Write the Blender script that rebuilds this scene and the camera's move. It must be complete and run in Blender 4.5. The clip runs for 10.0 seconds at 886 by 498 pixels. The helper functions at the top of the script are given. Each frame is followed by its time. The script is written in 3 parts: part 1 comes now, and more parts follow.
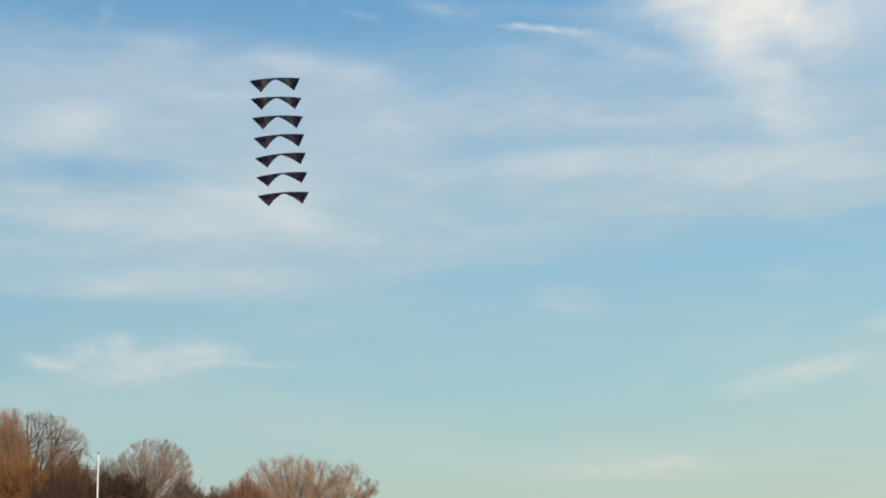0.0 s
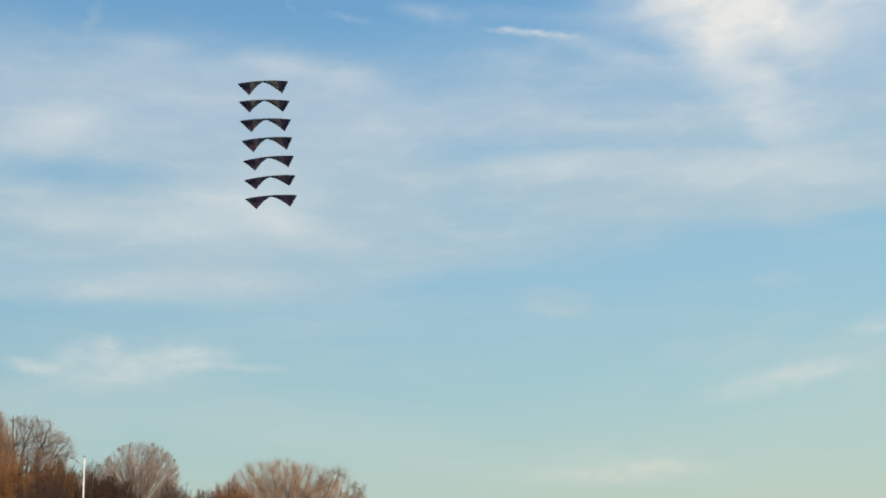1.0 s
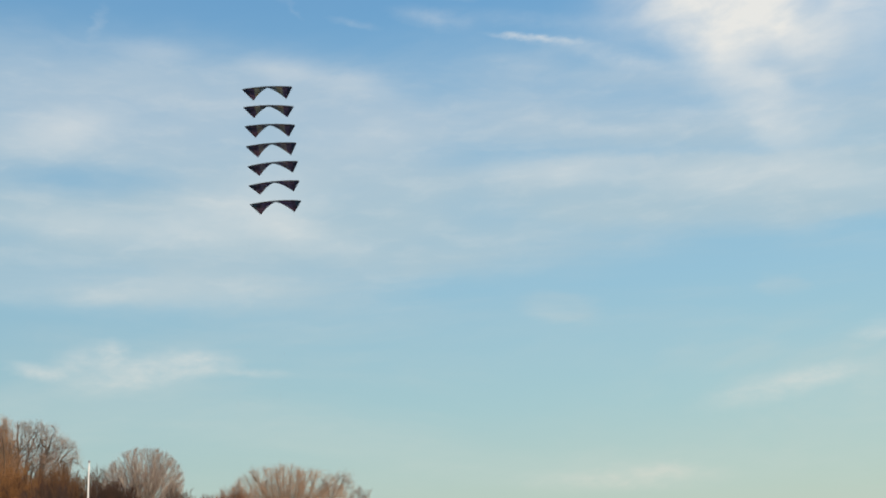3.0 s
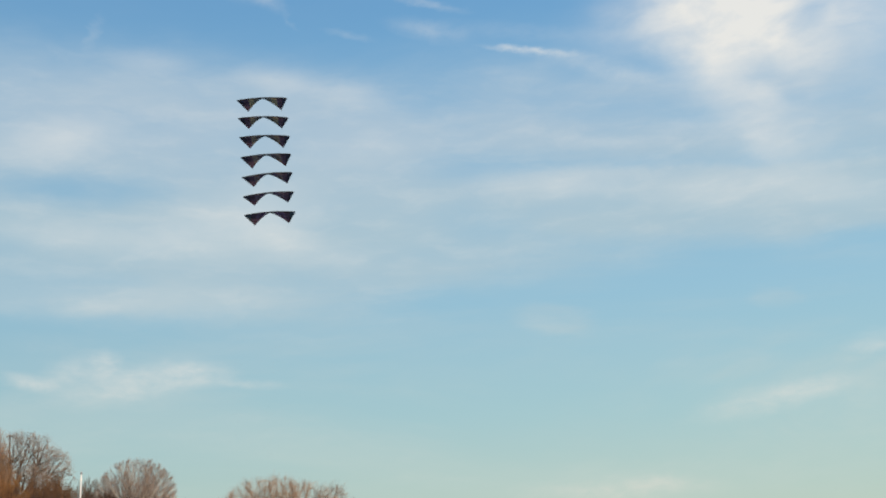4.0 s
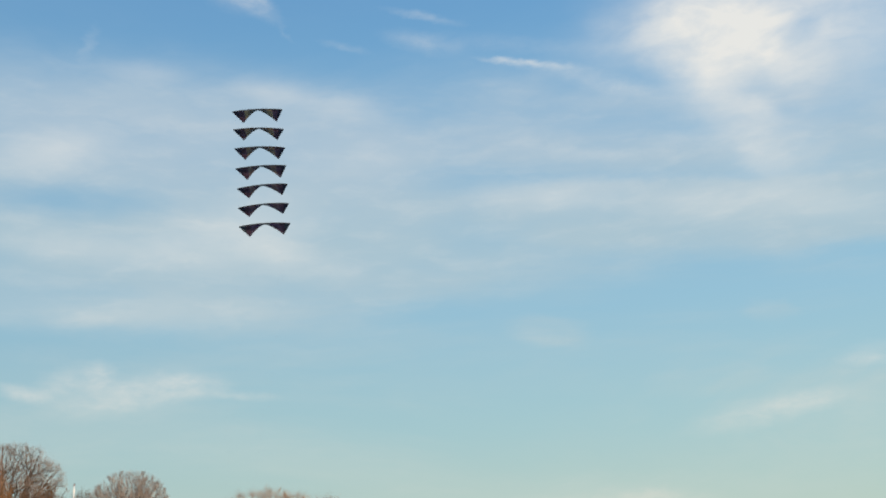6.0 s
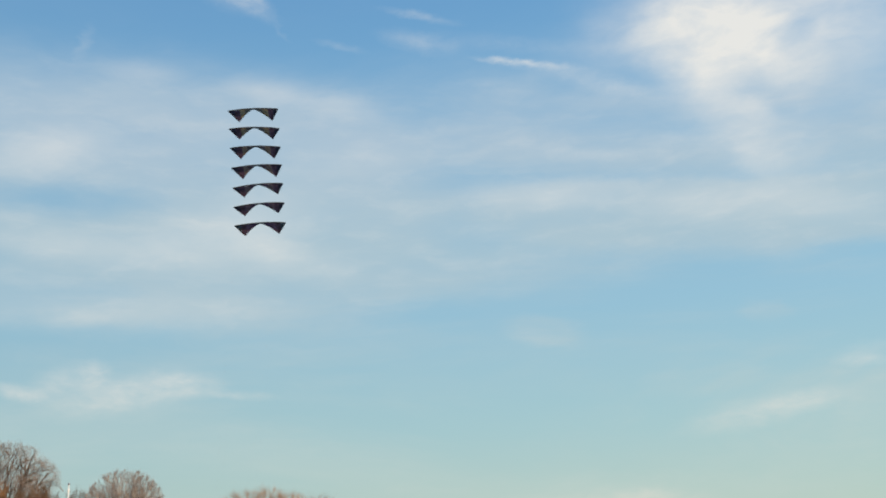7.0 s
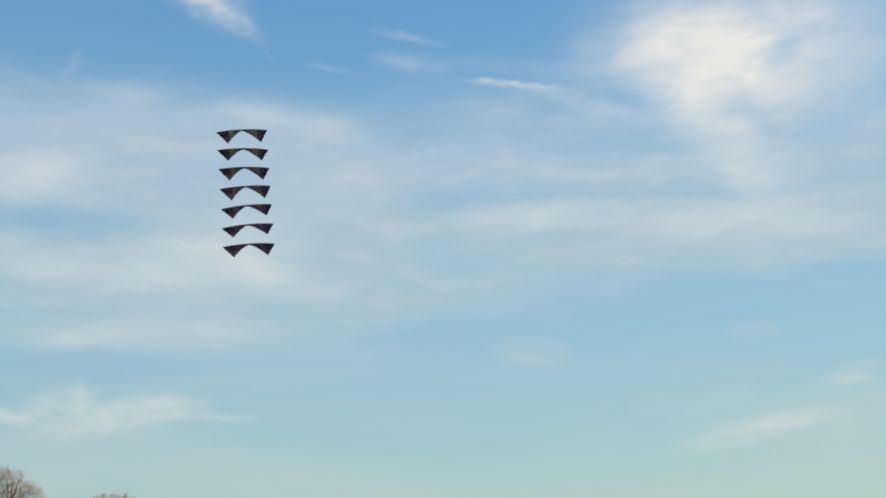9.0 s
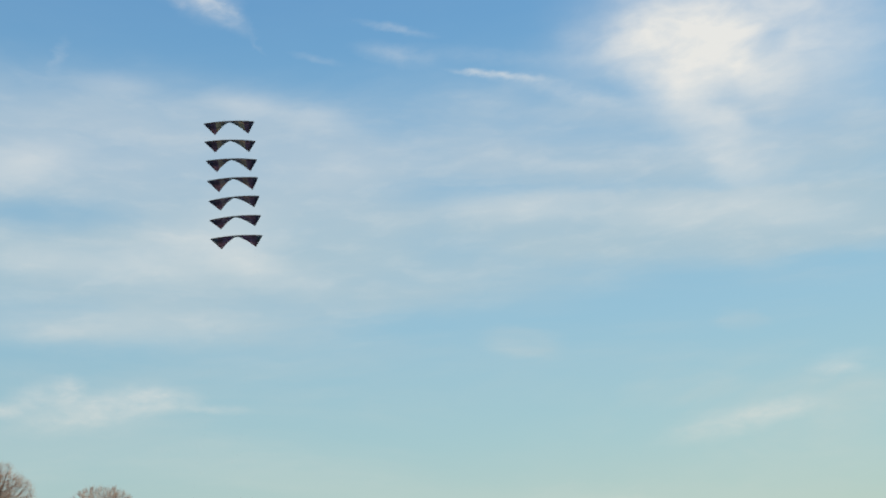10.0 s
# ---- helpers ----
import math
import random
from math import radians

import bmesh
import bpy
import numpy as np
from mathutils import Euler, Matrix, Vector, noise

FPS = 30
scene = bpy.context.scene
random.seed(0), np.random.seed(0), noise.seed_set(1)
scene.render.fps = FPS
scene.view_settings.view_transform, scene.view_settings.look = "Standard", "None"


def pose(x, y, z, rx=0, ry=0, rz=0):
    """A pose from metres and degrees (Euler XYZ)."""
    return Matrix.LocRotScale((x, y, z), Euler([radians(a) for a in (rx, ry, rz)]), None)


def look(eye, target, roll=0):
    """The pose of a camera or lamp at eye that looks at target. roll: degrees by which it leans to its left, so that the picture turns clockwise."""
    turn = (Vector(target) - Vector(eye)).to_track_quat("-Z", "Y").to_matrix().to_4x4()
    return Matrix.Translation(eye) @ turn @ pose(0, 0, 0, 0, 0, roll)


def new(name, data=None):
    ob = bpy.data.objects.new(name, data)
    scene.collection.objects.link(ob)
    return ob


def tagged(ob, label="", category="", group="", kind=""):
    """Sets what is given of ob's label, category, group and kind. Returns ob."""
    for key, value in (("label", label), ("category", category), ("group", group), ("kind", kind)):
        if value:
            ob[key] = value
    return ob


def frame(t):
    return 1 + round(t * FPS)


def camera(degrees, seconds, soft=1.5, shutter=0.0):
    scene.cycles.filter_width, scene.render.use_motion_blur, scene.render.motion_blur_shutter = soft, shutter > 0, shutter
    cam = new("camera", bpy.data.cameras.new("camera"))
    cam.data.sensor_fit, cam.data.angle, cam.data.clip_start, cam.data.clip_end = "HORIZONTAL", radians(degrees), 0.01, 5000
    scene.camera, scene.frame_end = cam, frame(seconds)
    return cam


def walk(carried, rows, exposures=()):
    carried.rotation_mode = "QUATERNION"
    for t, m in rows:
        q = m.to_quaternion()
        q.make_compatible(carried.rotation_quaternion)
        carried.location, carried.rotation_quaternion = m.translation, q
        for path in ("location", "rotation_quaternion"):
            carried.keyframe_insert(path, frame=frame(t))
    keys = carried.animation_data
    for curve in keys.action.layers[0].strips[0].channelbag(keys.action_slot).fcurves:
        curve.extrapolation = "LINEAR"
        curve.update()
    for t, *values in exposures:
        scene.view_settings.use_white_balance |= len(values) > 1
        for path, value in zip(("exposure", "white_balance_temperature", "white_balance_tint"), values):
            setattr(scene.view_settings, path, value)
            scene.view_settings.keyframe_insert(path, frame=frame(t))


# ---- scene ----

# The camera: carried by hand, standing on the field, turning a little.
cam = camera(44.0, 10.0, soft=1.9)
EYE = (0.0, 0.0, 1.6)
TURNS = (  # seconds, yaw, pitch, lean to the right
    (0, 0.000, 14.800, 3.000), (0.5, -0.151, 14.808, 2.904), (1, -0.660, 14.951, 3.015), (1.5, -0.657, 15.066, 2.985),
    (2, -0.519, 15.121, 2.896), (2.5, -0.489, 15.086, 3.049), (2.7, -0.430, 15.100, 3.030), (3.8, -0.660, 15.770, 2.930), (4, -0.791, 15.817, 2.932), (4.5, -1.013, 15.929, 2.936),
    (5, -1.184, 16.132, 2.950), (5.5, -1.222, 16.269, 2.897), (5.7, -1.120, 16.354, 2.890), (6.8, -1.120, 16.464, 2.830), (7, -1.340, 16.394, 2.823), (7.5, -1.885, 16.532, 2.901),
    (8, -1.538, 17.343, 2.847), (8.5, -1.646, 17.582, 2.766), (9, -2.003, 17.446, 3.188), (9.5, -2.227, 17.207, 3.400),
    (10, -2.618, 16.945, 3.575),
)
walk(cam, [(t, pose(*EYE, 90 + pitch, 0, yaw) @ pose(0, 0, 0, 0, 0, -lean)) for t, yaw, pitch, lean in TURNS])

# ---- light: a low sun behind the camera, and a sky with thin high cloud ----
SUN_AZ, SUN_EL = 158.0, 12.0
sun_dir = Vector((math.sin(radians(SUN_AZ)) * math.cos(radians(SUN_EL)), math.cos(radians(SUN_AZ)) * math.cos(radians(SUN_EL)),
                  math.sin(radians(SUN_EL))))
sun = new("sun", bpy.data.lights.new("sun", "SUN"))
sun.data.energy, sun.data.angle, sun.data.color = 4.0, radians(0.6), (1.0, 0.80, 0.58)
sun.matrix_world = look(sun_dir * 200, (0, 0, 0))

world = bpy.data.worlds.new("sky")
scene.world = world
world.use_nodes = True
wt = world.node_tree
wt.nodes.clear()


class Nodes:
    """Short ways to add nodes and to join them."""

    def __init__(self, tree):
        self.tree = tree

    def add(self, kind, **props):
        n = self.tree.nodes.new(kind)
        for k, v in props.items():
            setattr(n, k, v)
        return n

    def put(self, socket, value):
        if isinstance(value, bpy.types.NodeSocket):
            self.tree.links.new(value, socket)
        else:
            socket.default_value = value

    def math(self, op, a, b=0.0, c=0.0, clamp=False):
        n = self.add("ShaderNodeMath", operation=op, use_clamp=clamp)
        for s, v in zip(n.inputs, (a, b, c)):
            self.put(s, v)
        return n.outputs[0]

    def vmath(self, op, a, b=(0, 0, 0), scale=1.0):
        n = self.add("ShaderNodeVectorMath", operation=op)
        self.put(n.inputs[0], a)
        self.put(n.inputs[1], b)
        self.put(n.inputs[3], scale)
        return n.outputs[0]

    def span(self, v, a, b, c, d, kind="SMOOTHSTEP"):
        n = self.add("ShaderNodeMapRange", interpolation_type=kind)
        for s, x in zip(n.inputs, (v, a, b, c, d)):
            self.put(s, x)
        return n.outputs[0]

    def noise(self, vec, scale, detail=5.0, rough=0.55, warp=0.0):
        n = self.add("ShaderNodeTexNoise")
        self.put(n.inputs["Vector"], vec)
        n.inputs["Scale"].default_value, n.inputs["Detail"].default_value = scale, detail
        n.inputs["Roughness"].default_value, n.inputs["Distortion"].default_value = rough, warp
        return n

    def mapping(self, vec, loc=(0, 0, 0), turn=0.0, scale=(1, 1, 1), kind="POINT"):
        n = self.add("ShaderNodeMapping", vector_type=kind)
        self.put(n.inputs["Vector"], vec)
        n.inputs["Location"].default_value, n.inputs["Scale"].default_value = loc, scale
        n.inputs["Rotation"].default_value = (0, 0, radians(turn))
        return n.outputs[0]

    def mix(self, fac, a, b, blend="MIX"):
        n = self.add("ShaderNodeMix", data_type="RGBA", blend_type=blend)
        self.put(n.inputs[0], fac)
        self.put(n.inputs[6], a)
        self.put(n.inputs[7], b)
        return n.outputs[2]

    def ramp(self, fac, stops):
        n = self.add("ShaderNodeValToRGB")
        self.put(n.inputs[0], fac)
        e = n.color_ramp.elements
        while len(e) < len(stops):
            e.new(0.5)
        for el, (p, c) in zip(e, stops):
            el.position, el.color = p, (*c, 1)
        return n.outputs[0]


W = Nodes(wt)
direction = W.add("ShaderNodeTexCoord").outputs["Generated"]
xyz = W.add("ShaderNodeSeparateXYZ")
wt.links.new(direction, xyz.inputs[0])
azimuth = W.math("MULTIPLY", W.math("ARCTAN2", xyz.outputs[0], xyz.outputs[1]), 57.29578)
elevation = W.math("MULTIPLY", W.math("ARCSINE", xyz.outputs[2]), 57.29578)
both = W.add("ShaderNodeCombineXYZ")
wt.links.new(azimuth, both.inputs[0])
wt.links.new(elevation, both.inputs[1])
chart = both.outputs[0]  # degrees round and degrees up

# clear air: the sky model, pulled towards the colours of this evening
air = W.add("ShaderNodeTexSky", sky_type="NISHITA", sun_disc=False, sun_elevation=radians(SUN_EL), sun_rotation=radians(SUN_AZ),
            air_density=1.0, dust_density=0.6, ozone_density=1.5)
model = W.vmath("SCALE", air.outputs[0], scale=0.10)
evening = W.ramp(W.span(elevation, -2, 90, 0, 1, "LINEAR"), (
    (0.0, (0.57, 0.62, 0.525)), (0.043, (0.458, 0.592, 0.538)), (0.098, (0.368, 0.572, 0.612)), (0.163, (0.305, 0.535, 0.672)),
    (0.26, (0.205, 0.452, 0.678)), (0.35, (0.14, 0.35, 0.626)), (0.6, (0.09, 0.22, 0.50)), (1.0, (0.07, 0.17, 0.42))))
clear = W.mix(0.12, evening, model)
# the air is a little brighter on the sun's side
clear = W.vmath("SCALE", clear, scale=W.math("ADD", W.math("MULTIPLY", W.math("SINE", W.math("DIVIDE", azimuth, 57.29578)), 0.13), 1.0))

# warped coordinates give the clouds frayed edges
w1 = W.noise(W.mapping(chart, scale=(0.16, 0.30, 1)), 1.0, 4, 0.6)
w2 = W.noise(W.mapping(chart, scale=(0.45, 0.95, 1)), 1.0, 5, 0.6)
d1 = W.vmath("MULTIPLY", W.vmath("SUBTRACT", w1.outputs["Color"], (0.5, 0.5, 0.5)), (1.8, 0.8, 0))
d2 = W.vmath("MULTIPLY", W.vmath("SUBTRACT", w2.outputs["Color"], (0.5, 0.5, 0.5)), (1.3, 0.6, 0))
soft_chart = W.vmath("ADD", W.vmath("ADD", chart, d1), d2)
w3 = W.noise(W.mapping(chart, scale=(0.9, 1.9, 1)), 1.0, 5, 0.62)
d3 = W.vmath("MULTIPLY", W.vmath("SUBTRACT", w3.outputs["Color"], (0.5, 0.5, 0.5)), (1.2, 0.42, 0))
fine_chart = W.vmath("ADD", W.vmath("ADD", chart, d3), W.vmath("SCALE", d2, scale=0.3))


def clouds(vec, rows, full=0.85):
    """The summed thickness of patches: azimuth, elevation, half width, half height, tilt, thickness; and for a patch with one crisp
    edge, its side (1 above, -1 below) and how far out from the middle the edge lies (cut; 0 for none)."""
    total = None
    for az, el, rx, ry, tilt, thick, *edge in rows:
        local = W.mapping(vec, (az, el, 0), tilt, (rx, ry, 1), "TEXTURE")
        g = W.add("ShaderNodeTexGradient", gradient_type="SPHERICAL")
        wt.links.new(local, g.inputs[0])
        m = W.math("MULTIPLY", W.span(g.outputs["Fac"], 0, full, 0, 1), thick)
        if edge and edge[1]:
            side, cut = edge
            across = W.add("ShaderNodeSeparateXYZ")
            wt.links.new(local, across.inputs[0])
            m = W.math("MULTIPLY", m, W.span(W.math("MULTIPLY", across.outputs[1], side), cut - 0.14, cut + 0.12, 1, 0))
        total = m if total is None else W.math("ADD", total, m)
    return total


VEILS = (
    (-13.51, 21.38, 20.75, 6.13, -5.4, 0.33, 1, 0), (-16.22, 15.18, 25.25, 4.1, 0.5, 0.36, -1, 0.7), (1.39, 16.45, 15.39, 3.84, -5.8, 0.24, 1, 0),
    (22.22, 20.41, 9.22, 4.93, -34.7, 0.22, 1, 0), (10.23, 22.1, 11.77, 3.76, -13.4, 0.18, 1, 0), (19.74, 7.43, 8.25, 2.19, 1.7, 0.16, 1, 0),
    (10.98, 3.05, 12.56, 1.66, -3.4, 0.14, 1, 0), (6.55, 11.8, 3.13, 1.05, -6.9, 0.22, 1, 0), (17.68, 11.97, 1.94, 0.91, -11.5, 0.17, 1, 0),
    (-19.82, 10.5, 5.26, 1.91, -2.3, 0.1, 1, 0), (14.41, 8.71, 4.51, 1.02, 3.1, 0.15, 1, 0),
)
BAND = (
    (16.64, 17.55, 16.21, 3.65, -6.5, 0.48, 1, 0.28),
)
GAPS = (
    (-17.35, 18.8, 7.07, 1.57, -1.1, 0.28), (-20.66, 25.32, 7.68, 1.61, 13.6, 0.05), (22.87, 14.09, 4.5, 1.1, -12.6, 0.18),
    (-13.36, 14.29, 9.75, 0.4, -0.4, 0.05),
)
BANK = (
    (19.12, 26.63, 11.62, 4.92, -4.6, 0.52), (17.63, 25.77, 6.77, 4.14, -22.1, 0.54), (14.88, 27.09, 5.86, 2.37, 2.5, 0.18),
    (16.11, 23.67, 5.65, 2.85, -38.4, 0.34), (18.92, 20.96, 5.88, 3.95, -49.8, 0.3), (23.83, 24.94, 7.89, 5.33, -21.4, 0.31),
    (12.26, 26.32, 5.95, 2.11, 0.1, 0.19),
)
BANK_GAPS = (
    (21.45, 25.37, 1.62, 1.12, 22.8, 0.24), (19.18, 22.7, 3.19, 0.84, -40, 0.16),
)
MASSES = (
    (-19.43, 21.13, 4.49, 1.71, 10.2, 0.44), (-15.12, 25.49, 3.29, 0.89, -1.8, 0.15), (-7.88, 24.68, 3.45, 1.2, -3.8, 0.26),
    (-3.62, 23.78, 4.43, 1.05, -8.2, 0.2), (-10.33, 17.43, 6.85, 2.75, 12.1, 0.31), (-7.34, 16.27, 5.71, 1.58, -15.1, 0.2),
    (-17.12, 16.5, 7.84, 1.29, -0.8, 0.22), (-14.76, 13.36, 11.83, 1.7, 0.7, 0.14), (7.12, 18.79, 6.48, 1.29, -2.7, 0.28),
    (16.36, 17.61, 8.13, 1.71, -8.4, 0.24), (21.94, 16.81, 4.36, 1.53, -9, 0.14), (18.39, 19.71, 2.58, 1.56, -47.7, 0.2),
    (-3.07, 21.33, 6.28, 1.75, 3.3, 0.1),
)
WISPS = (
    (6.19, 25.77, 3.53, 0.27, -9, 0.27), (5.02, 25.97, 1.87, 0.26, -6.8, 0.17), (7.55, 25.48, 3.19, 0.37, -7.8, 0.17),
    (11.07, 24.18, 4.98, 0.86, -18.3, 0.2), (0.62, 28.44, 3.09, 0.34, -11.8, 0.17), (0.71, 27.08, 3.4, 0.74, -11.2, 0.17),
    (-4.01, 27, 1.99, 0.31, -10.2, 0.11), (-16.82, 10.17, 1.14, 1, 57.2, 0.28), (-14.93, 9.38, 5.5, 1.18, 3.7, 0.32),
    (-12.71, 9.82, 2.83, 1.07, -6.6, 0.24), (-20.28, 9.27, 2.1, 0.59, -14, 0.34), (-9.57, 9.17, 2.73, 0.37, -4.2, 0.2),
    (-16.81, 8.59, 3.76, 0.83, 4.9, 0.2), (-18.47, 9.88, 2.11, 1, 21.3, 0.2), (16.97, 6.91, 5.22, 0.99, 8.2, 0.27),
    (19.32, 7.28, 3.49, 0.76, 5.9, 0.19), (22.22, 8.97, 1.72, 0.44, -2.3, 0.28), (22.43, 9.52, 1.99, 0.6, 3.7, 0.1),
    (10.27, 3.04, 5.33, 0.94, -2.4, 0.27), (10.86, 3.23, 2.1, 0.5, 0.5, 0.15), (7, 2.84, 4.84, 0.84, -3.2, 0.16),
    (9.47, 20.75, 4.02, 0.55, -7.4, 0.14), (14.11, 21.05, 2.4, 0.75, 2.3, 0.15), (-18.04, 26.47, 1.44, 0.52, 73.7, 0.09),
    (20.46, 23.8, 5.8, 1.23, -25.3, 0.12), (6.53, 26.63, 8.37, 0.63, -8.3, 0.07), (-10.47, 30.22, 2.91, 1.79, -23.8, 0.36),
    (-12.25, 31.05, 2.88, 1.72, -22.8, 0.26), (-9.17, 29.23, 2.43, 0.89, -30.5, 0.2), (-7.39, 27.79, 0.87, 0.28, -54.2, 0.06),
)
grain = W.noise(W.mapping(chart, turn=4, scale=(0.14, 0.50, 1)), 1.0, 5, 0.52, 0.4).outputs["Fac"]
lumps = W.noise(W.mapping(chart, turn=-6, scale=(0.35, 0.75, 1)), 1.0, 6, 0.55, 0.3).outputs["Fac"]
streaky = W.span(grain, 0.28, 0.72, 0.84, 1.14, "LINEAR")
lumpy = W.span(lumps, 0.28, 0.72, 0.70, 1.25, "LINEAR")
cottony = W.span(W.noise(W.mapping(chart, scale=(0.8, 1.7, 1)), 1.0, 6, 0.6, 0.3).outputs["Fac"], 0.32, 0.68, 0.55, 1.35, "LINEAR")
veil = W.math("MULTIPLY", W.math("SUBTRACT", W.math("ADD", clouds(soft_chart, VEILS, 0.6), clouds(fine_chart, BAND, 0.6)), clouds(fine_chart, GAPS)), streaky)
mass = W.math("MULTIPLY", W.math("ADD", clouds(soft_chart, MASSES, 1.0), W.math("MAXIMUM", W.math("SUBTRACT", clouds(soft_chart, BANK, 1.1), clouds(soft_chart, BANK_GAPS)), 0.0)), lumpy)
wisp = W.math("MULTIPLY", clouds(fine_chart, WISPS, 1.0), cottony)
# faint cirrus between the larger clouds, and all round the rest of the sky
facing = W.add("ShaderNodeVectorMath", operation="DOT_PRODUCT")
wt.links.new(direction, facing.inputs[0])
facing.inputs[1].default_value = (0.0, 0.955, 0.295)
away = W.span(facing.outputs["Value"], 0.84, 0.60, 0, 1)
far_noise = W.noise(W.mapping(direction, scale=(1.2, 1.2, 5.0)), 1.6, 6, 0.6, 0.5).outputs["Fac"]
everywhere = W.math("MAXIMUM", away, W.span(elevation, 21, 28, 0.62, 0.12))
rest = W.math("MULTIPLY", W.span(far_noise, 0.40, 0.68, 0, 0.5), everywhere)
haze = W.math("MULTIPLY", W.span(elevation, 12, 18, 0, 0.19), W.span(elevation, 23, 28, 1, 0.2))
sheet = W.math("ADD", W.math("ADD", W.math("MAXIMUM", veil, 0.0), haze), rest)
cover = W.math("MULTIPLY", W.span(sheet, 0.0, 0.66, 0, 1), W.span(grain, 0.3, 0.7, 0.76, 0.94, "LINEAR"))
fibre = W.noise(W.mapping(soft_chart, turn=3, scale=(0.28, 1.0, 1)), 1.0, 6, 0.6, 0.2).outputs["Fac"]
fibres = W.math("MULTIPLY", W.span(fibre, 0.42, 0.78, 0, 0.17), cover)
heap = W.math("ADD", W.math("ADD", mass, wisp), fibres, clamp=True)
low = W.span(elevation, 2, 15, 1, 0)
high = W.mix(W.span(elevation, 16, 23, 0, 1), (0.428, 0.562, 0.632, 1), (0.430, 0.552, 0.654, 1))
thin = W.mix(low, high, (0.53, 0.64, 0.595, 1))
bright = W.mix(low, (0.83, 0.82, 0.78, 1), (0.78, 0.74, 0.66, 1))
veiled = W.mix(cover, clear, thin)
skycolour = W.mix(W.span(heap, 0.0, 0.95, 0, 0.95, "LINEAR"), veiled, bright)
back = W.add("ShaderNodeBackground")
wt.links.new(skycolour, back.inputs[0])
back.inputs[1].default_value = 1.0
wt.links.new(back.outputs[0], W.add("ShaderNodeOutputWorld").inputs[0])


# ---- materials ----
def material(name, rough=0.8):
    m = bpy.data.materials.new(name)
    m.use_nodes = True
    n = Nodes(m.node_tree)
    b = m.node_tree.nodes["Principled BSDF"]
    b.inputs["Roughness"].default_value = rough
    return m, n, b


def bark(name, dark, light, scale=1.2):
    """Wood of branches and twigs: each twig its own tone, mottled along its length."""
    m, n, b = material(name, 0.85)
    island = n.add("ShaderNodeNewGeometry").outputs["Random Per Island"]
    where = n.add("ShaderNodeTexCoord").outputs["Object"]
    broad = n.noise(where, 0.35, 3).outputs["Fac"]
    small = n.noise(where, 6.0 * scale, 4).outputs["Fac"]
    f = n.math("ADD", n.math("MULTIPLY", island, 0.5), n.math("MULTIPLY", n.math("ADD", broad, n.math("MULTIPLY", small, 0.5)), 0.45))
    n.put(b.inputs["Base Color"], n.ramp(f, ((0.15, dark), (0.85, light))))
    bump = n.add("ShaderNodeBump")
    n.put(bump.inputs["Height"], small)
    bump.inputs["Distance"].default_value = 0.02
    n.put(b.inputs["Normal"], bump.outputs[0])
    return m


def fabric(name, colour, through_light=0.35):
    """Ripstop nylon: a fine weave, half see-through to light."""
    m, n, b = material(name, 0.5)
    where = n.add("ShaderNodeTexCoord").outputs["Object"]
    check = n.add("ShaderNodeTexBrick", offset=0.0)
    n.put(check.inputs["Vector"], where)
    check.inputs["Scale"].default_value = 40.0
    patches = n.span(n.noise(where, 5.0, 4).outputs["Fac"], 0.3, 0.7, 0, 1)
    base = n.mix(patches, tuple(c * 0.55 for c in colour) + (1,), tuple(min(1, c * 1.4) for c in colour) + (1,))
    weave = n.mix(n.math("MULTIPLY", check.outputs["Fac"], 0.25), base, tuple(c * 0.6 for c in colour) + (1,))
    n.put(b.inputs["Base Color"], weave)
    t = n.add("ShaderNodeBsdfTranslucent")
    n.put(t.inputs[0], weave)
    mixer = n.add("ShaderNodeMixShader")
    mixer.inputs[0].default_value = through_light
    n.put(mixer.inputs[1], b.outputs[0])
    n.put(mixer.inputs[2], t.outputs[0])
    n.put(m.node_tree.nodes["Material Output"].inputs[0], mixer.outputs[0])
    return m


def plain(name, colour, rough=0.5, metal=0.0, wear=0.15):
    m, n, b = material(name, rough)
    where = n.add("ShaderNodeTexCoord").outputs["Object"]
    f = n.noise(where, 3.0, 6).outputs["Fac"]
    n.put(b.inputs["Base Color"], n.mix(f, tuple(c * (1 - wear) for c in colour) + (1,), tuple(min(1, c * (1 + wear)) for c in colour) + (1,)))
    b.inputs["Metallic"].default_value = metal
    return m


GREY_BARK = bark("grey_brown_bark", (0.085, 0.062, 0.048), (0.24, 0.175, 0.13))
PALE_BARK = bark("pale_grey_bark", (0.165, 0.132, 0.112), (0.46, 0.37, 0.315))
ORANGE_TWIG = bark("orange_willow_twigs", (0.13, 0.058, 0.020), (0.36, 0.175, 0.062))
TAN_TWIG = bark("tan_twigs", (0.19, 0.125, 0.09), (0.46, 0.33, 0.25))
BROWN_TWIG = bark("brown_twigs", (0.034, 0.02, 0.015), (0.11, 0.062, 0.042))
DARK_RUSSET = bark("dark_russet_twigs", (0.052, 0.027, 0.016), (0.18, 0.09, 0.046))
RUST_TWIG = bark("rust_brown_twigs", (0.17, 0.08, 0.042), (0.42, 0.215, 0.115))
WARM_TAN = bark("warm_tan_twigs", (0.24, 0.16, 0.11), (0.55, 0.385, 0.27))
BROWN_ORANGE = bark("brown_orange_twigs", (0.075, 0.038, 0.018), (0.23, 0.12, 0.055))
LIGHT_ORANGE = bark("pale_orange_twigs", (0.22, 0.12, 0.06), (0.50, 0.30, 0.17))
DARK_BARK = bark("dark_limb_bark", (0.045, 0.034, 0.028), (0.14, 0.10, 0.078))
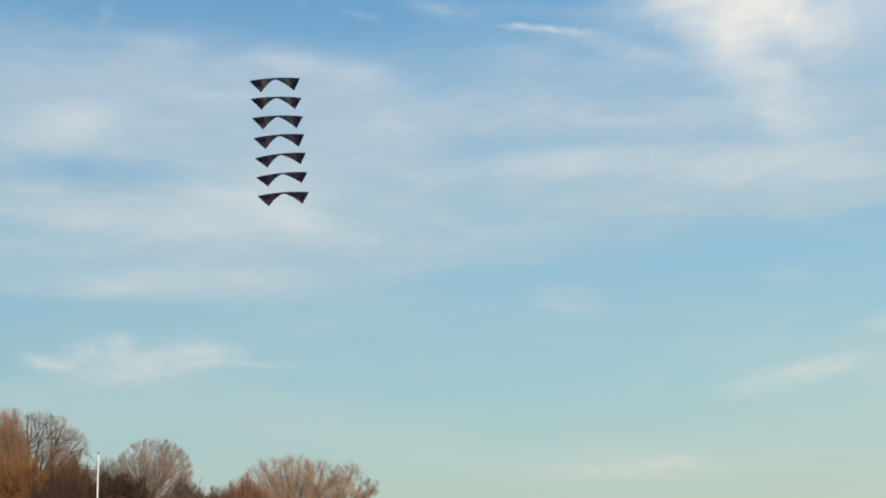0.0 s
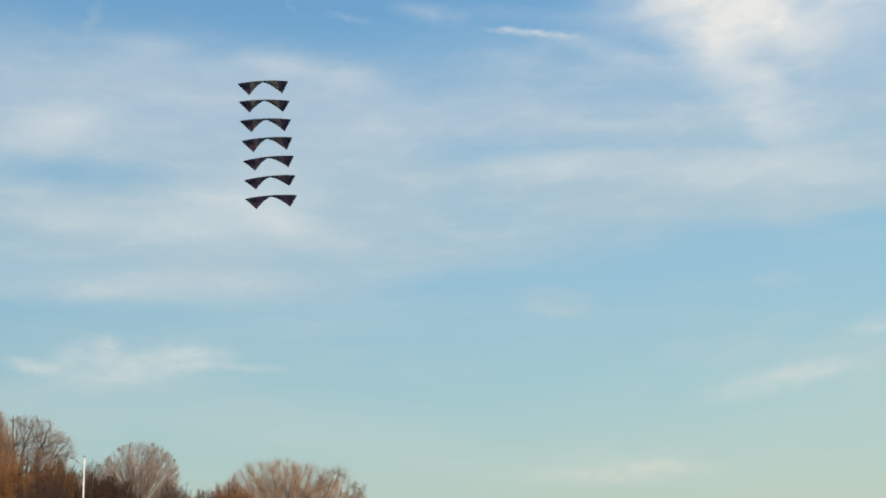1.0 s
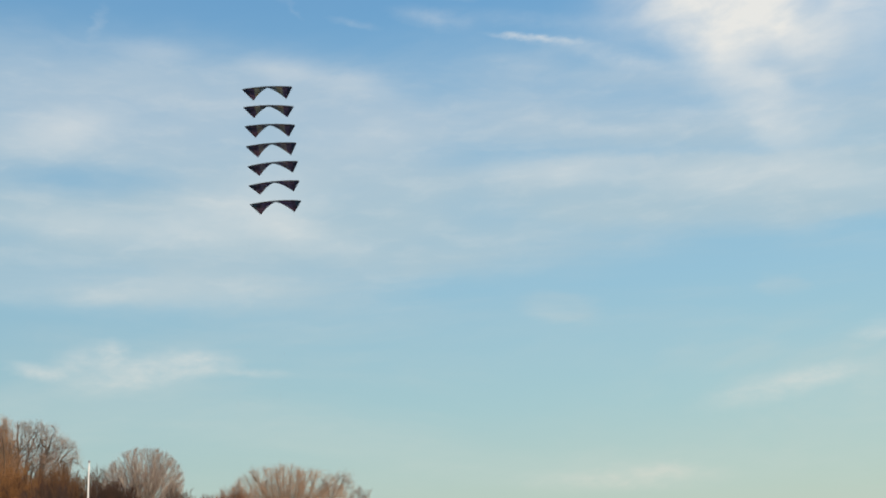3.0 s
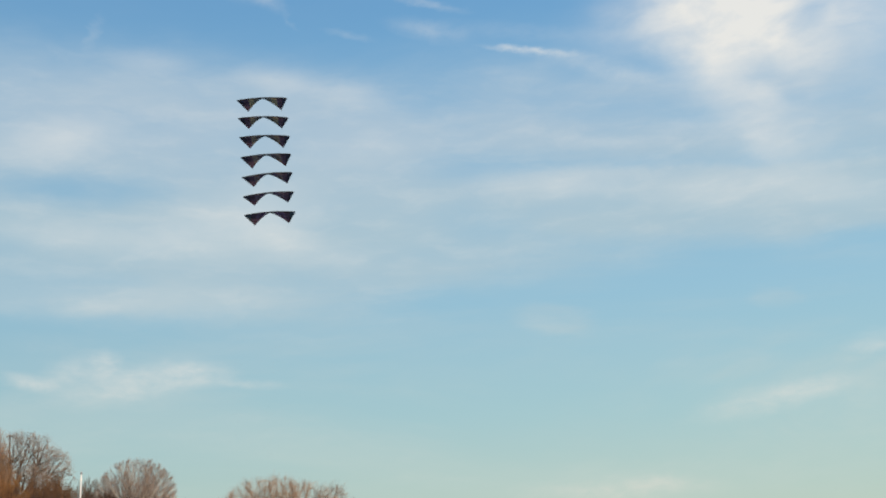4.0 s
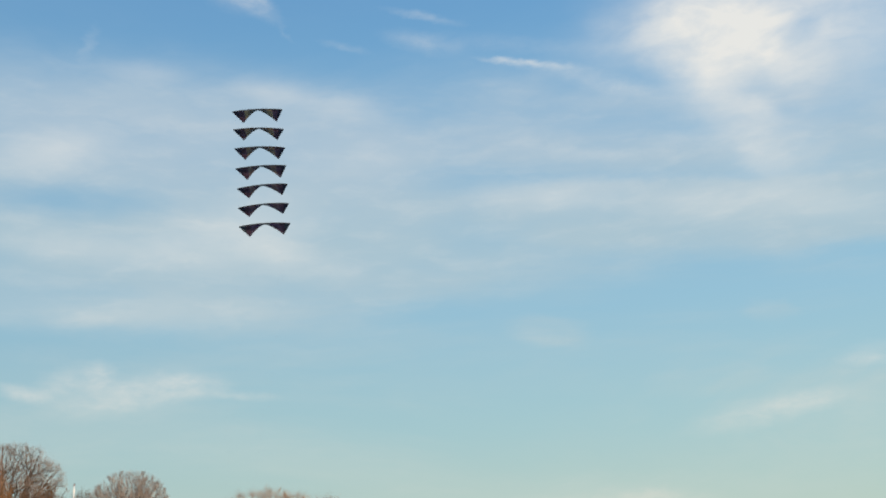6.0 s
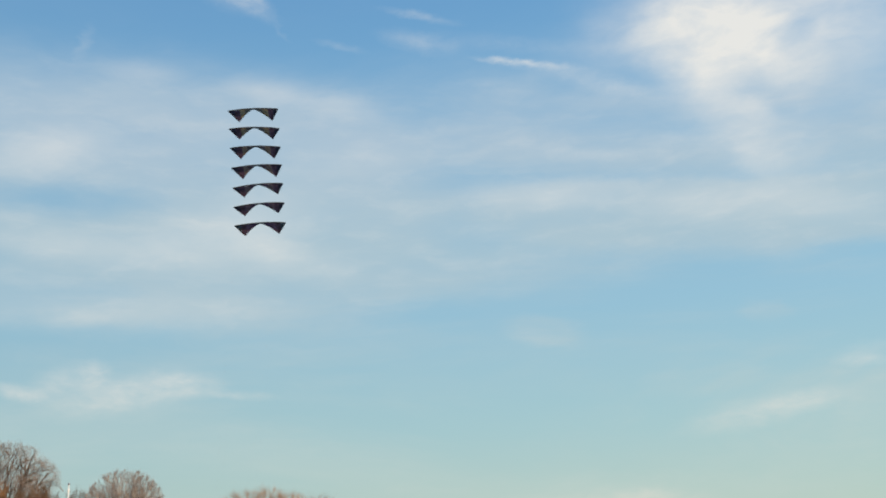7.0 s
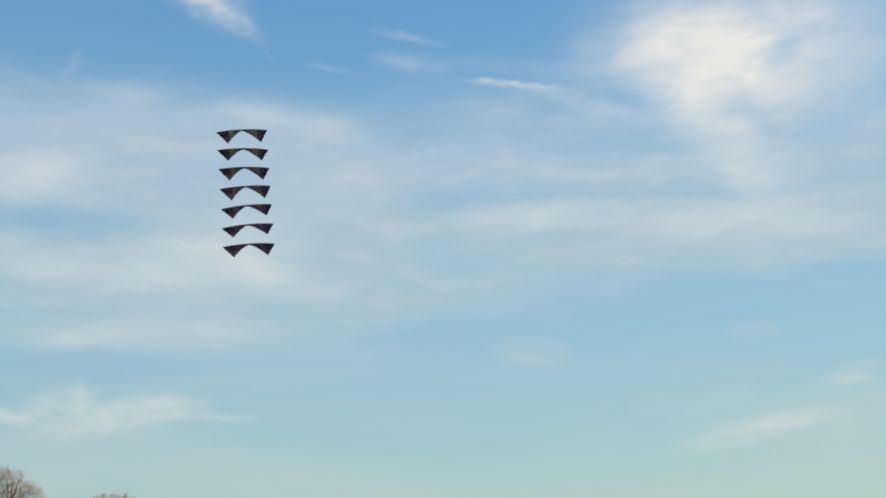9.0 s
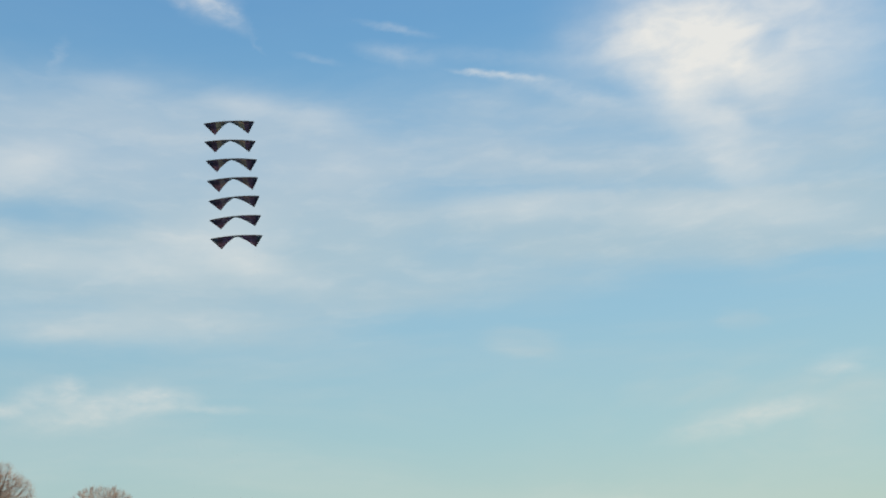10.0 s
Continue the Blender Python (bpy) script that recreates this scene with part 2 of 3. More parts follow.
WHITE_BARK = bark("whitish_bark", (0.30, 0.255, 0.215), (0.58, 0.51, 0.44))
WHITE_PAINT = plain("weathered_white_paint", (0.78, 0.76, 0.72), 0.45)
STEEL = plain("dull_steel", (0.35, 0.35, 0.36), 0.45, 0.9)
CARBON = plain("black_carbon_rod", (0.015, 0.015, 0.018), 0.35)
SLEEVE = plain("black_webbing", (0.02, 0.02, 0.026), 0.7)
LINE = plain("grey_braided_line", (0.35, 0.35, 0.35), 0.6)

GRASS, g_n, g_b = material("winter_grass", 0.95)
g_where = g_n.add("ShaderNodeTexCoord").outputs["Object"]
g_mix = g_n.math("ADD", g_n.math("MULTIPLY", g_n.noise(g_where, 0.05, 6).outputs["Fac"], 0.6), g_n.math("MULTIPLY", g_n.noise(g_where, 7.0, 5).outputs["Fac"], 0.4))
g_n.put(g_b.inputs["Base Color"], g_n.ramp(g_mix, ((0.3, (0.045, 0.06, 0.018)), (0.7, (0.15, 0.13, 0.055)))))
g_bump = g_n.add("ShaderNodeBump")
g_bump.inputs["Distance"].default_value = 0.06
g_n.put(g_bump.inputs["Height"], g_n.noise(g_where, 18.0, 5).outputs["Fac"])
g_n.put(g_b.inputs["Normal"], g_bump.outputs[0])


# ---- mesh tools ----
def mesh_object(name, verts, faces, mat, parent=None, label="", smooth=False):
    me = bpy.data.meshes.new(name)
    me.from_pydata(verts, [], faces)
    me.materials.append(mat)
    if smooth:
        me.polygons.foreach_set("use_smooth", [True] * len(me.polygons))
    me.update()
    ob = new(name, me)
    if parent:
        ob.parent = parent
    if label:
        tagged(ob, label)
    return ob


def tube(verts, faces, pts, radii, sides, capped=True):
    """Adds a tapered tube along the points to the lists."""
    base = len(verts)
    n = len(pts)
    for i, p in enumerate(pts):
        d = pts[min(i + 1, n - 1)] - pts[max(i - 1, 0)]
        d = d.normalized() if d.length > 1e-9 else Vector((0, 0, 1))
        a = d.cross(Vector((0.31, 0.93, 0.18))).normalized()
        b = d.cross(a)
        for k in range(sides):
            w = 2 * math.pi * k / sides
            verts.append(p + (a * math.cos(w) + b * math.sin(w)) * radii[i])
    for i in range(n - 1):
        for k in range(sides):
            q = (k + 1) % sides
            faces.append((base + i * sides + k, base + i * sides + q, base + (i + 1) * sides + q, base + (i + 1) * sides + k))
    if not capped:
        return
    faces.append(tuple(base + k for k in reversed(range(sides))))
    faces.append(tuple(base + (n - 1) * sides + k for k in range(sides)))


# ---- the field ----
def build_ground():
    verts, faces = [Vector((0, 0, 0))], []
    rings = [2 * 1.28 ** i for i in range(32)]
    m = 72
    for r in rings:
        for k in range(m):
            w = 2 * math.pi * k / m
            x, y = r * math.cos(w), r * math.sin(w)
            lift = 0.0 if r > 90 else 0.05 * noise.noise(Vector((x * 0.15, y * 0.15, 3.0)))
            verts.append(Vector((x, y, lift)))
    for k in range(m):
        faces.append((0, 1 + k, 1 + (k + 1) % m))
    for i in range(len(rings) - 1):
        for k in range(m):
            q = (k + 1) % m
            a = 1 + i * m
            faces.append((a + k, a + m + k, a + m + q, a + q))
    ob = mesh_object("ground", verts, faces, GRASS, smooth=True)
    return tagged(ob, "wide flat field of short winter grass", "ground", kind="structure")


build_ground()


# ---- bare trees ----
def tree(name, label, category, base, crown, half, ends, mats, seed, fork=0.28, limb=0.018, spray=7, twig=(0.5, 1.2), twig_r=0.011,
         lumps=0.16, lift=0.5, lean=0.0, spread=0.36, wander=0.10, shell=0.3, flare=-0.2, group="trees along the field's edge"):
    """A leafless tree: a trunk that forks again and again towards points spread through an uneven crown, and sprays of fine twigs.
    base: x, y of the foot; crown: x, y, z of its middle; half: its half sizes."""
    rng = random.Random(seed)
    thing = tagged(new(name), label, category, group)
    thing.location = (base[0], base[1], 0)
    foot = Vector((0, 0, -0.15))
    mid = Vector((crown[0] - base[0], crown[1] - base[1], crown[2]))
    first = Vector((mid.x * 0.3 + lean, mid.y * 0.3, max(0.6, (mid.z + half[2]) * fork)))
    pts = []
    while len(pts) < ends:
        d = Vector((rng.gauss(0, 1), rng.gauss(0, 1), rng.gauss(0, 1))).normalized()
        if d.z < -0.55:
            continue
        r = rng.random() ** shell * (1 + lumps * 2.2 * noise.noise(d * 2.3 + Vector((seed, 0, 0))) + lumps * 0.9 * noise.noise(d * 6.0 + Vector((0, seed, 0))))
        p = mid + Vector((d.x * half[0], d.y * half[1], d.z * half[2])) * r
        if p.z > 0.8 and (p - first).normalized().z > flare:
            pts.append(p)
    tv, tf, bv, bf, wv, wf = [], [], [], [], [], []
    heart = mid - Vector((0, 0, half[2] * 0.9))

    def branch(a, b, ra, rb, sides, verts, faces):
        bend = (b - a).length * 0.09
        m = (a + b) / 2 + Vector((rng.uniform(-bend, bend), rng.uniform(-bend, bend), rng.uniform(0, bend)))
        tube(verts, faces, [a, m, b], [ra, (ra + rb) / 2, rb], sides)

    def twigs(p, way, count):
        for _ in range(count):
            out = (p - heart).normalized()
            d = (out * 0.8 + way * 0.5 + Vector((rng.gauss(0, spread), rng.gauss(0, spread), rng.gauss(0, spread) + lift))).normalized()
            ln = rng.uniform(*twig)
            s = p - way * rng.uniform(0, 0.5)
            e = s + d * ln
            tube(wv, wf, [s, e], [twig_r, twig_r * 0.4], 3, False)

    def grow(group_pts, start, reach, r_start, level):
        """group_pts: ways and lengths from the fork; reach: how far out from the fork start lies."""
        n = len(group_pts)
        if n == 1:
            p = first + group_pts[0][0] * group_pts[0][1]
            branch(start, p, r_start, twig_r * 1.1, 3, bv, bf)
            twigs(p, (p - start).normalized(), spray)
            return
        way = sum((d for d, _ in group_pts), Vector()) / n
        if way.length < 1e-3:
            way = Vector((0, 0, 1))
        way = (way.normalized() + Vector((rng.gauss(0, wander), rng.gauss(0, wander), rng.gauss(0, wander))) / (1 + 0.4 * level)).normalized()
        near = sum(r for _, r in group_pts) / n * 0.92
        out = reach + max(0.12, (near - reach) * rng.uniform(0.16, 0.34))
        node = first + way * out
        r = max(twig_r * 1.2, limb * n ** 0.47)
        big = level < 3
        branch(start, node, r_start, r, 7 if big else 4, tv if big else bv, tf if big else bf)
        if n < 14:
            twigs(node, (node - start).normalized(), spray // 3)
        dirs = [(first + d * q - node).normalized() for d, q in group_pts]
        k = 3 if n > 30 and rng.random() < 0.5 else 2
        seeds = [rng.choice(dirs)]
        while len(seeds) < k:
            seeds.append(max(dirs, key=lambda d: min((d - s).length for s in seeds) + rng.uniform(0, 0.35)))
        for _ in range(2):
            bins = [[] for _ in range(k)]
            for d, p in zip(dirs, group_pts):
                bins[min(range(k), key=lambda i: (d - seeds[i]).length)].append((d, p))
            seeds = [sum((d for d, p in b), Vector()).normalized() if b else s for b, s in zip(bins, seeds)]
        bins = [b for b in bins if b]
        if len(bins) == 1:
            half_n = n // 2
            bins = [bins[0][:half_n], bins[0][half_n:]]
        for b in bins:
            grow([p for d, p in b], node, out, max(twig_r * 1.2, min(r, limb * len(b) ** 0.47 * 1.15)), level + 1)

    r0 = limb * ends ** 0.47
    tube(tv, tf, [foot, Vector((0, 0, 0.35)), foot.lerp(first, 0.55), first], [r0 * 1.7, r0 * 1.2, r0 * 1.05, r0], 9)
    grow([((p - first).normalized(), (p - first).length) for p in pts], first, 0.0, r0, 0)
    mesh_object("trunk", tv, tf, mats[0], thing, smooth=True)
    tagged(mesh_object("branchwork", bv, bf, mats[0], thing), kind="stuff")
    tagged(mesh_object("twig_spray", wv, wf, mats[1], thing), kind="stuff")
    return thing


def open_tree(name, label, category, base, fork, crown, half, mats, seed, limbs=9, polar=(5, 90), thick=0.15, kids=(8, 7, 6), angle=(28, 52), gnarl=0.2,
              up=0.05, ratio=0.5, twig=(0.35, 0.9), twigs=6, twig_r=0.007, lumps=0.2, lean=0.0, reach=(0.84, 0.98), shrink=0.62, flat=1.0, group="trees along the field's edge"):
    """A leafless tree seen against the sky: crooked limbs that leave the trunk at the fork and branch three times more, each shoot ending in
    a fan of twigs, all kept within an uneven crown. base: x, y of the foot; fork: its height; crown: the middle; half: its half sizes."""
    rng = random.Random(seed)
    thing = tagged(new(name), label, category, group)
    thing.location = (base[0], base[1], 0)
    mid = Vector((crown[0] - base[0], crown[1] - base[1], crown[2]))
    top = Vector((lean, 0, fork))
    parts = {"trunk": ([], []), "branchwork": ([], []), "twig_spray": ([], [])}

    def room(p, d):
        """How far the crown reaches from p along d."""
        q = Vector([(p[i] - mid[i]) / half[i] for i in range(3)])
        e = Vector([d[i] / half[i] for i in range(3)])
        a, b, c = e.dot(e), q.dot(e), q.dot(q) - 1
        if b * b - a * c < 0:
            return 0.3
        far = (-b + math.sqrt(b * b - a * c)) / a
        out = (q + e * far)
        return max(0.25, far * (1 + lumps * 1.6 * noise.noise(out * 2.1 + Vector((seed, 0, 0))) + lumps * noise.noise(out * 5.0 + Vector((0, seed, 0)))))

    def turned(d, degrees, spin):
        side = d.cross(Vector((0.3, 0.2, 0.93))).normalized()
        other = d.cross(side)
        w = radians(degrees)
        return (d * math.cos(w) + (side * math.cos(spin) + other * math.sin(spin)) * math.sin(w)).normalized()

    def shoot(p, d, length, r, level):
        steps = (7, 5, 3, 2)[level]
        pts, ways = [p], [d]
        for _ in range(steps):
            wob = gnarl * (1.0, 1.1, 0.9, 0.6)[level]
            d = (d + Vector((rng.gauss(0, wob), rng.gauss(0, wob), rng.gauss(0, wob) + up))).normalized()
            p = p + d * (length / steps)
            pts.append(p)
            ways.append(d)
        end = max(twig_r, r * (0.25, 0.3, 0.4, 0.5)[level])
        verts, faces = parts["trunk" if level == 0 else "branchwork"]
        tube(verts, faces, pts, [r + (end - r) * i / steps for i in range(steps + 1)], (7, 5, 3, 3)[level], level < 2)
        spin = rng.uniform(0, 6.28)
        count = kids[level] if level < 3 else twigs
        for k in range(count):
            s = (0.22 if level < 3 else 0.1) + (0.78 if level < 3 else 0.9) * (k + rng.random() * 0.8) / count
            i = min(steps - 1, int(s * steps))
            at = pts[i].lerp(pts[i + 1], s * steps - i)
            spin += 2.4 + rng.uniform(-0.5, 0.5)
            way = turned(ways[i], rng.uniform(*angle) * (1.0 if s < 0.9 else 0.4), spin)
            if level < 3:
                if room(at, way) < 0.4:
                    continue
                ln = min(length * ratio * (1.25 - 0.75 * s) * rng.uniform(0.8, 1.25), room(at, way) * rng.uniform(0.85, 1.0))
                here = r + (end - r) * s
                shoot(at, way, max(0.2, ln), max(twig_r, here * shrink), level + 1)
            else:
                way = (way + Vector((0, 0, up))).normalized()
                tube(*parts["twig_spray"], [at, at + way * rng.uniform(*twig)], [twig_r, twig_r * 0.4], 3, False)

    r0 = thick * (1.1 + 0.09 * limbs)
    tube(*parts["trunk"], [Vector((0, 0, -0.15)), Vector((0, 0, 0.4)), Vector((lean * 0.4, 0, fork * 0.55)), top], [r0 * 1.6, r0 * 1.15, r0, r0 * 0.85], 10)
    for k in range(limbs):
        q = (k + 0.5) / limbs
        p0, p1 = polar
        c0, c1 = math.cos(radians(p0)), math.cos(radians(p1))
        tilt = math.acos(c0 + (c1 - c0) * q) + radians(rng.uniform(-6, 6))
        turn = k * 2.39996 + rng.uniform(-0.35, 0.35)
        d = Vector((math.sin(tilt) * math.cos(turn), math.sin(tilt) * math.sin(turn) * flat, math.cos(tilt))).normalized()
        start = top - Vector((0, 0, rng.uniform(0, 0.10) * fork))
        shoot(start, d, room(start, d) * rng.uniform(*reach), thick * rng.uniform(0.75, 1.15), 0)
    mesh_object("trunk", *parts["trunk"], mats[0], thing, smooth=True)
    tagged(mesh_object("branchwork", *parts["branchwork"], mats[1], thing), kind="stuff")
    tagged(mesh_object("twig_spray", *parts["twig_spray"], mats[2], thing), kind="stuff")
    return thing


open_tree("tree", "large spreading leafless tree with crooked dark limbs", "tree", (-42.6, 112.0), 7.8, (-42.0, 112.0, 10.8), (5.6, 4.4, 5.4),
          (DARK_BARK, DARK_BARK, TAN_TWIG), 11, limbs=26, polar=(4, 96), thick=0.18, kids=(8, 6, 4), gnarl=0.18, lumps=0.06, twig_r=0.007, twig=(0.3, 0.75), twigs=5, ratio=0.5,
          flat=0.6, shrink=0.64, reach=(0.88, 1.0))
open_tree("willow_tree", "tall leafless willow with fine orange twigs", "tree", (-43.4, 107.5), 5.0, (-43.4, 107.5, 10.6), (2.3, 2.2, 5.7),
          (DARK_BARK, GREY_BARK, LIGHT_ORANGE), 12, limbs=22, polar=(0, 24), thick=0.11, kids=(7, 6, 5), gnarl=0.11, up=0.06, angle=(18, 36), lumps=0.12, twig=(0.4, 1.0), twigs=5,
          flat=0.8, reach=(0.9, 1.0))
tree("willow_tree", "low bushy leafless willow with dense orange twigs", "tree", (-38.9, 100.0), (-38.9, 100.0, 6.2), (2.6, 2.6, 4.6), 1200,
     (BROWN_TWIG, ORANGE_TWIG), 13, spray=11, twig=(0.3, 0.7), fork=0.12, twig_r=0.009, lumps=0.25, spread=0.6)
tree("willow_tree", "broad leafless willow with rusty orange twigs", "tree", (-43.5, 101.0), (-43.3, 101.0, 6.0), (3.2, 2.8, 4.4), 1200,
     (BROWN_TWIG, ORANGE_TWIG), 14, spray=11, twig=(0.3, 0.7), fork=0.12, twig_r=0.009, lumps=0.25, spread=0.6)
tree("shrub", "tall russet thicket of bare twigs beside the pole", "shrub", (-36.2, 104.0), (-36.2, 104.0, 6.4), (3.2, 2.4, 4.4), 1600,
     (BROWN_TWIG, BROWN_ORANGE), 15, spray=11, twig=(0.3, 0.7), fork=0.1, twig_r=0.009, lumps=0.2, spread=0.6)
# two added thickets: their dark twigs stand for shade low on the orange willows
tree("shrub", "dark brown thicket added for the shade low on the orange willows", "shrub", (-33.8, 96.0), (-33.8, 96.0, 4.5), (2.9, 2.0, 3.8), 1200,
     (BROWN_TWIG, BROWN_TWIG), 24, spray=11, twig=(0.3, 0.7), fork=0.1, twig_r=0.009, lumps=0.25, spread=0.6)
tree("shrub", "dark russet thicket added for the shade low on the orange willows", "shrub", (-42.6, 96.5), (-42.6, 96.5, 4.3), (2.9, 2.0, 3.7), 900,
     (BROWN_TWIG, DARK_RUSSET), 25, spray=11, twig=(0.3, 0.7), fork=0.1, twig_r=0.009, lumps=0.25, spread=0.6)
open_tree("tree", "slender dark leafless tree behind the pole", "tree", (-39.0, 120.0), 6.0, (-39.0, 120.0, 9.0), (1.7, 1.6, 4.0),
          (GREY_BARK, GREY_BARK, GREY_BARK), 16, limbs=14, polar=(2, 60), thick=0.08, kids=(6, 5, 4), twigs=4, gnarl=0.12)
tree("shrub", "brown leafless thicket of thin upright stems", "shrub", (-36.6, 118.0), (-36.6, 118.0, 7.0), (2.4, 2.0, 4.7), 800,
     (BROWN_TWIG, GREY_BARK), 17, spray=9, twig=(0.3, 0.8), fork=0.1, twig_r=0.007, spread=0.6, lumps=0.1)
tree("shrub", "dark brown leafless thicket beside the round tree", "shrub", (-31.0, 104.0), (-31.0, 104.0, 5.0), (4.1, 2.2, 4.1), 1700,
     (BROWN_TWIG, BROWN_TWIG), 18, spray=11, twig=(0.3, 0.7), fork=0.1, twig_r=0.009, lumps=0.2, spread=0.6)
open_tree("tree", "round-crowned leafless tree with pale grey fanning branches", "tree", (-29.4, 108.0), 6.0, (-29.25, 108.0, 8.75), (4.05, 3.5, 3.9),
          (WHITE_BARK, PALE_BARK, PALE_BARK), 19, limbs=100, polar=(0, 94), thick=0.07, kids=(9, 5, 3), gnarl=0.025, up=0.0, angle=(8, 24), ratio=0.40,
          twig=(0.25, 0.5), twigs=4, twig_r=0.006, lumps=0.02, reach=(0.93, 1.0), shrink=0.5, flat=0.75)
tree("shrub", "low russet hedge shrub of bare twigs", "shrub", (-24.4, 112.0), (-24.4, 112.0, 3.9), (2.8, 2.2, 3.6), 1400,
     (BROWN_TWIG, BROWN_ORANGE), 20, spray=11, twig=(0.3, 0.7), fork=0.1, twig_r=0.009, lumps=0.2, spread=0.6)
tree("shrub", "grey-brown leafless shrub beside the round tree", "shrub", (-25.4, 106.0), (-25.4, 106.0, 4.5), (2.1, 1.7, 3.7), 900,
     (BROWN_TWIG, GREY_BARK), 27, spray=9, twig=(0.3, 0.7), fork=0.1, twig_r=0.008, lumps=0.15, spread=0.6)
open_tree("willow_tree", "spreading leafless willow with reddish orange twigs", "tree", (-16.4, 113.0), 3.4, (-16.6, 113.0, 6.3), (7.0, 4.0, 4.35),
          (GREY_BARK, WARM_TAN, WARM_TAN), 21, limbs=56, polar=(0, 80), thick=0.08, kids=(7, 5, 4), gnarl=0.08, up=0.03, angle=(14, 38), ratio=0.36,
          twig=(0.4, 0.9), twigs=4, twig_r=0.005, lumps=0.06, flat=0.8)
open_tree("tree", "wide leafless tree with grey limbs and tan twigs", "tree", (-12.5, 115.0), 5.0, (-11.7, 115.0, 7.2), (3.2, 2.7, 2.9),
          (GREY_BARK, GREY_BARK, TAN_TWIG), 22, limbs=15, polar=(2, 84), thick=0.10, kids=(6, 5, 4), gnarl=0.12, angle=(20, 42), twigs=3, twig_r=0.007, lumps=0.1)
tree("shrub", "dense rusty shrub at the foot of the willow", "shrub", (-20.6, 109.0), (-20.6, 109.0, 4.4), (2.9, 2.0, 3.7), 1200,
     (BROWN_TWIG, RUST_TWIG), 26, spray=11, twig=(0.3, 0.7), fork=0.1, twig_r=0.009, lumps=0.15, spread=0.6)
open_tree("tree", "small open leafless tree with grey twigs", "tree", (-10.0, 118.0), 6.0, (-9.0, 118.0, 7.4), (1.5, 1.3, 1.5),
          (GREY_BARK, GREY_BARK, PALE_BARK), 23, limbs=10, polar=(2, 80), thick=0.06, kids=(6, 5, 3), gnarl=0.12, twig=(0.2, 0.45), twigs=3, twig_r=0.006, lean=0.25)


# ---- the pole ----
def build_pole(x, y, h):
    thing = tagged(new("pole"), "tall white painted pole standing before the trees", "pole")
    thing.location = (x, y, 0)
    v, f = [], []
    tube(v, f, [Vector((0, 0, -0.1)), Vector((0, 0, 0.12)), Vector((0, 0, h * 0.5)), Vector((0, 0, h))], [0.09, 0.085, 0.074, 0.056], 14)
    mesh_object("shaft", v, f, WHITE_PAINT, thing, smooth=True)
    v, f = [], []
    tube(v, f, [Vector((0, 0, -0.05)), Vector((0, 0, 0.10)), Vector((0, 0, 0.13))], [0.24, 0.22, 0.12], 14)
    mesh_object("base_collar", v, f, STEEL, thing, "dull steel base collar")
    v, f = [], []
    tube(v, f, [Vector((0, 0, h - 0.02)), Vector((0, 0, h + 0.05)), Vector((0, 0, h + 0.14)), Vector((0, 0, h + 0.2))], [0.07, 0.10, 0.09, 0.03], 12)
    mesh_object("cap", v, f, STEEL, thing, "rounded metal cap")
    v, f = [], []
    tube(v, f, [Vector((0, 0, h - 0.62)), Vector((0, 0, h - 0.56)), Vector((0, 0, h - 0.34)), Vector((0, 0, h - 0.28))], [0.062, 0.088, 0.088, 0.060], 12)
    mesh_object("collar", v, f, WHITE_PAINT, thing, "thicker painted collar below the cap")
    return thing


build_pole(-30.41, 95.0, 10.15)

# ---- the stack of kites ----
SPAN, DEEP, CORNER = 1.18, 0.86, 0.79


def hem(x):
    """How far the sail reaches below the leading edge at x from the middle."""
    x = abs(x)
    if x <= CORNER:
        return 0.06 + (DEEP - 0.06) * (x / CORNER) ** 1.36
    return DEEP * (SPAN - x) / (SPAN - CORNER)


def sail_point(x, s):
    """A point of the sail: x along the span, s from 0 at the leading edge to 1 at the hem; the wings bow back and belly a little."""
    z = -hem(x) * s
    bow = -0.10 * (x / SPAN) ** 2
    belly = 0.09 * math.sin(math.pi * min(1, abs(x) / SPAN)) * math.sin(math.pi * s * 0.9)
    return Vector((x, bow + belly, z))


def panel(name, x0, x1, mat, parent):
    """One panel of thin sailcloth between two stations of the span."""
    nx, nz = 5, 4
    v = [sail_point(x0 + (x1 - x0) * i / nx, j / nz) for i in range(nx + 1) for j in range(nz + 1)]
    f = [(i * (nz + 1) + j, i * (nz + 1) + j + 1, (i + 1) * (nz + 1) + j + 1, (i + 1) * (nz + 1) + j) for i in range(nx) for j in range(nz)]
    return mesh_object(name, v, f, mat, parent, smooth=True)


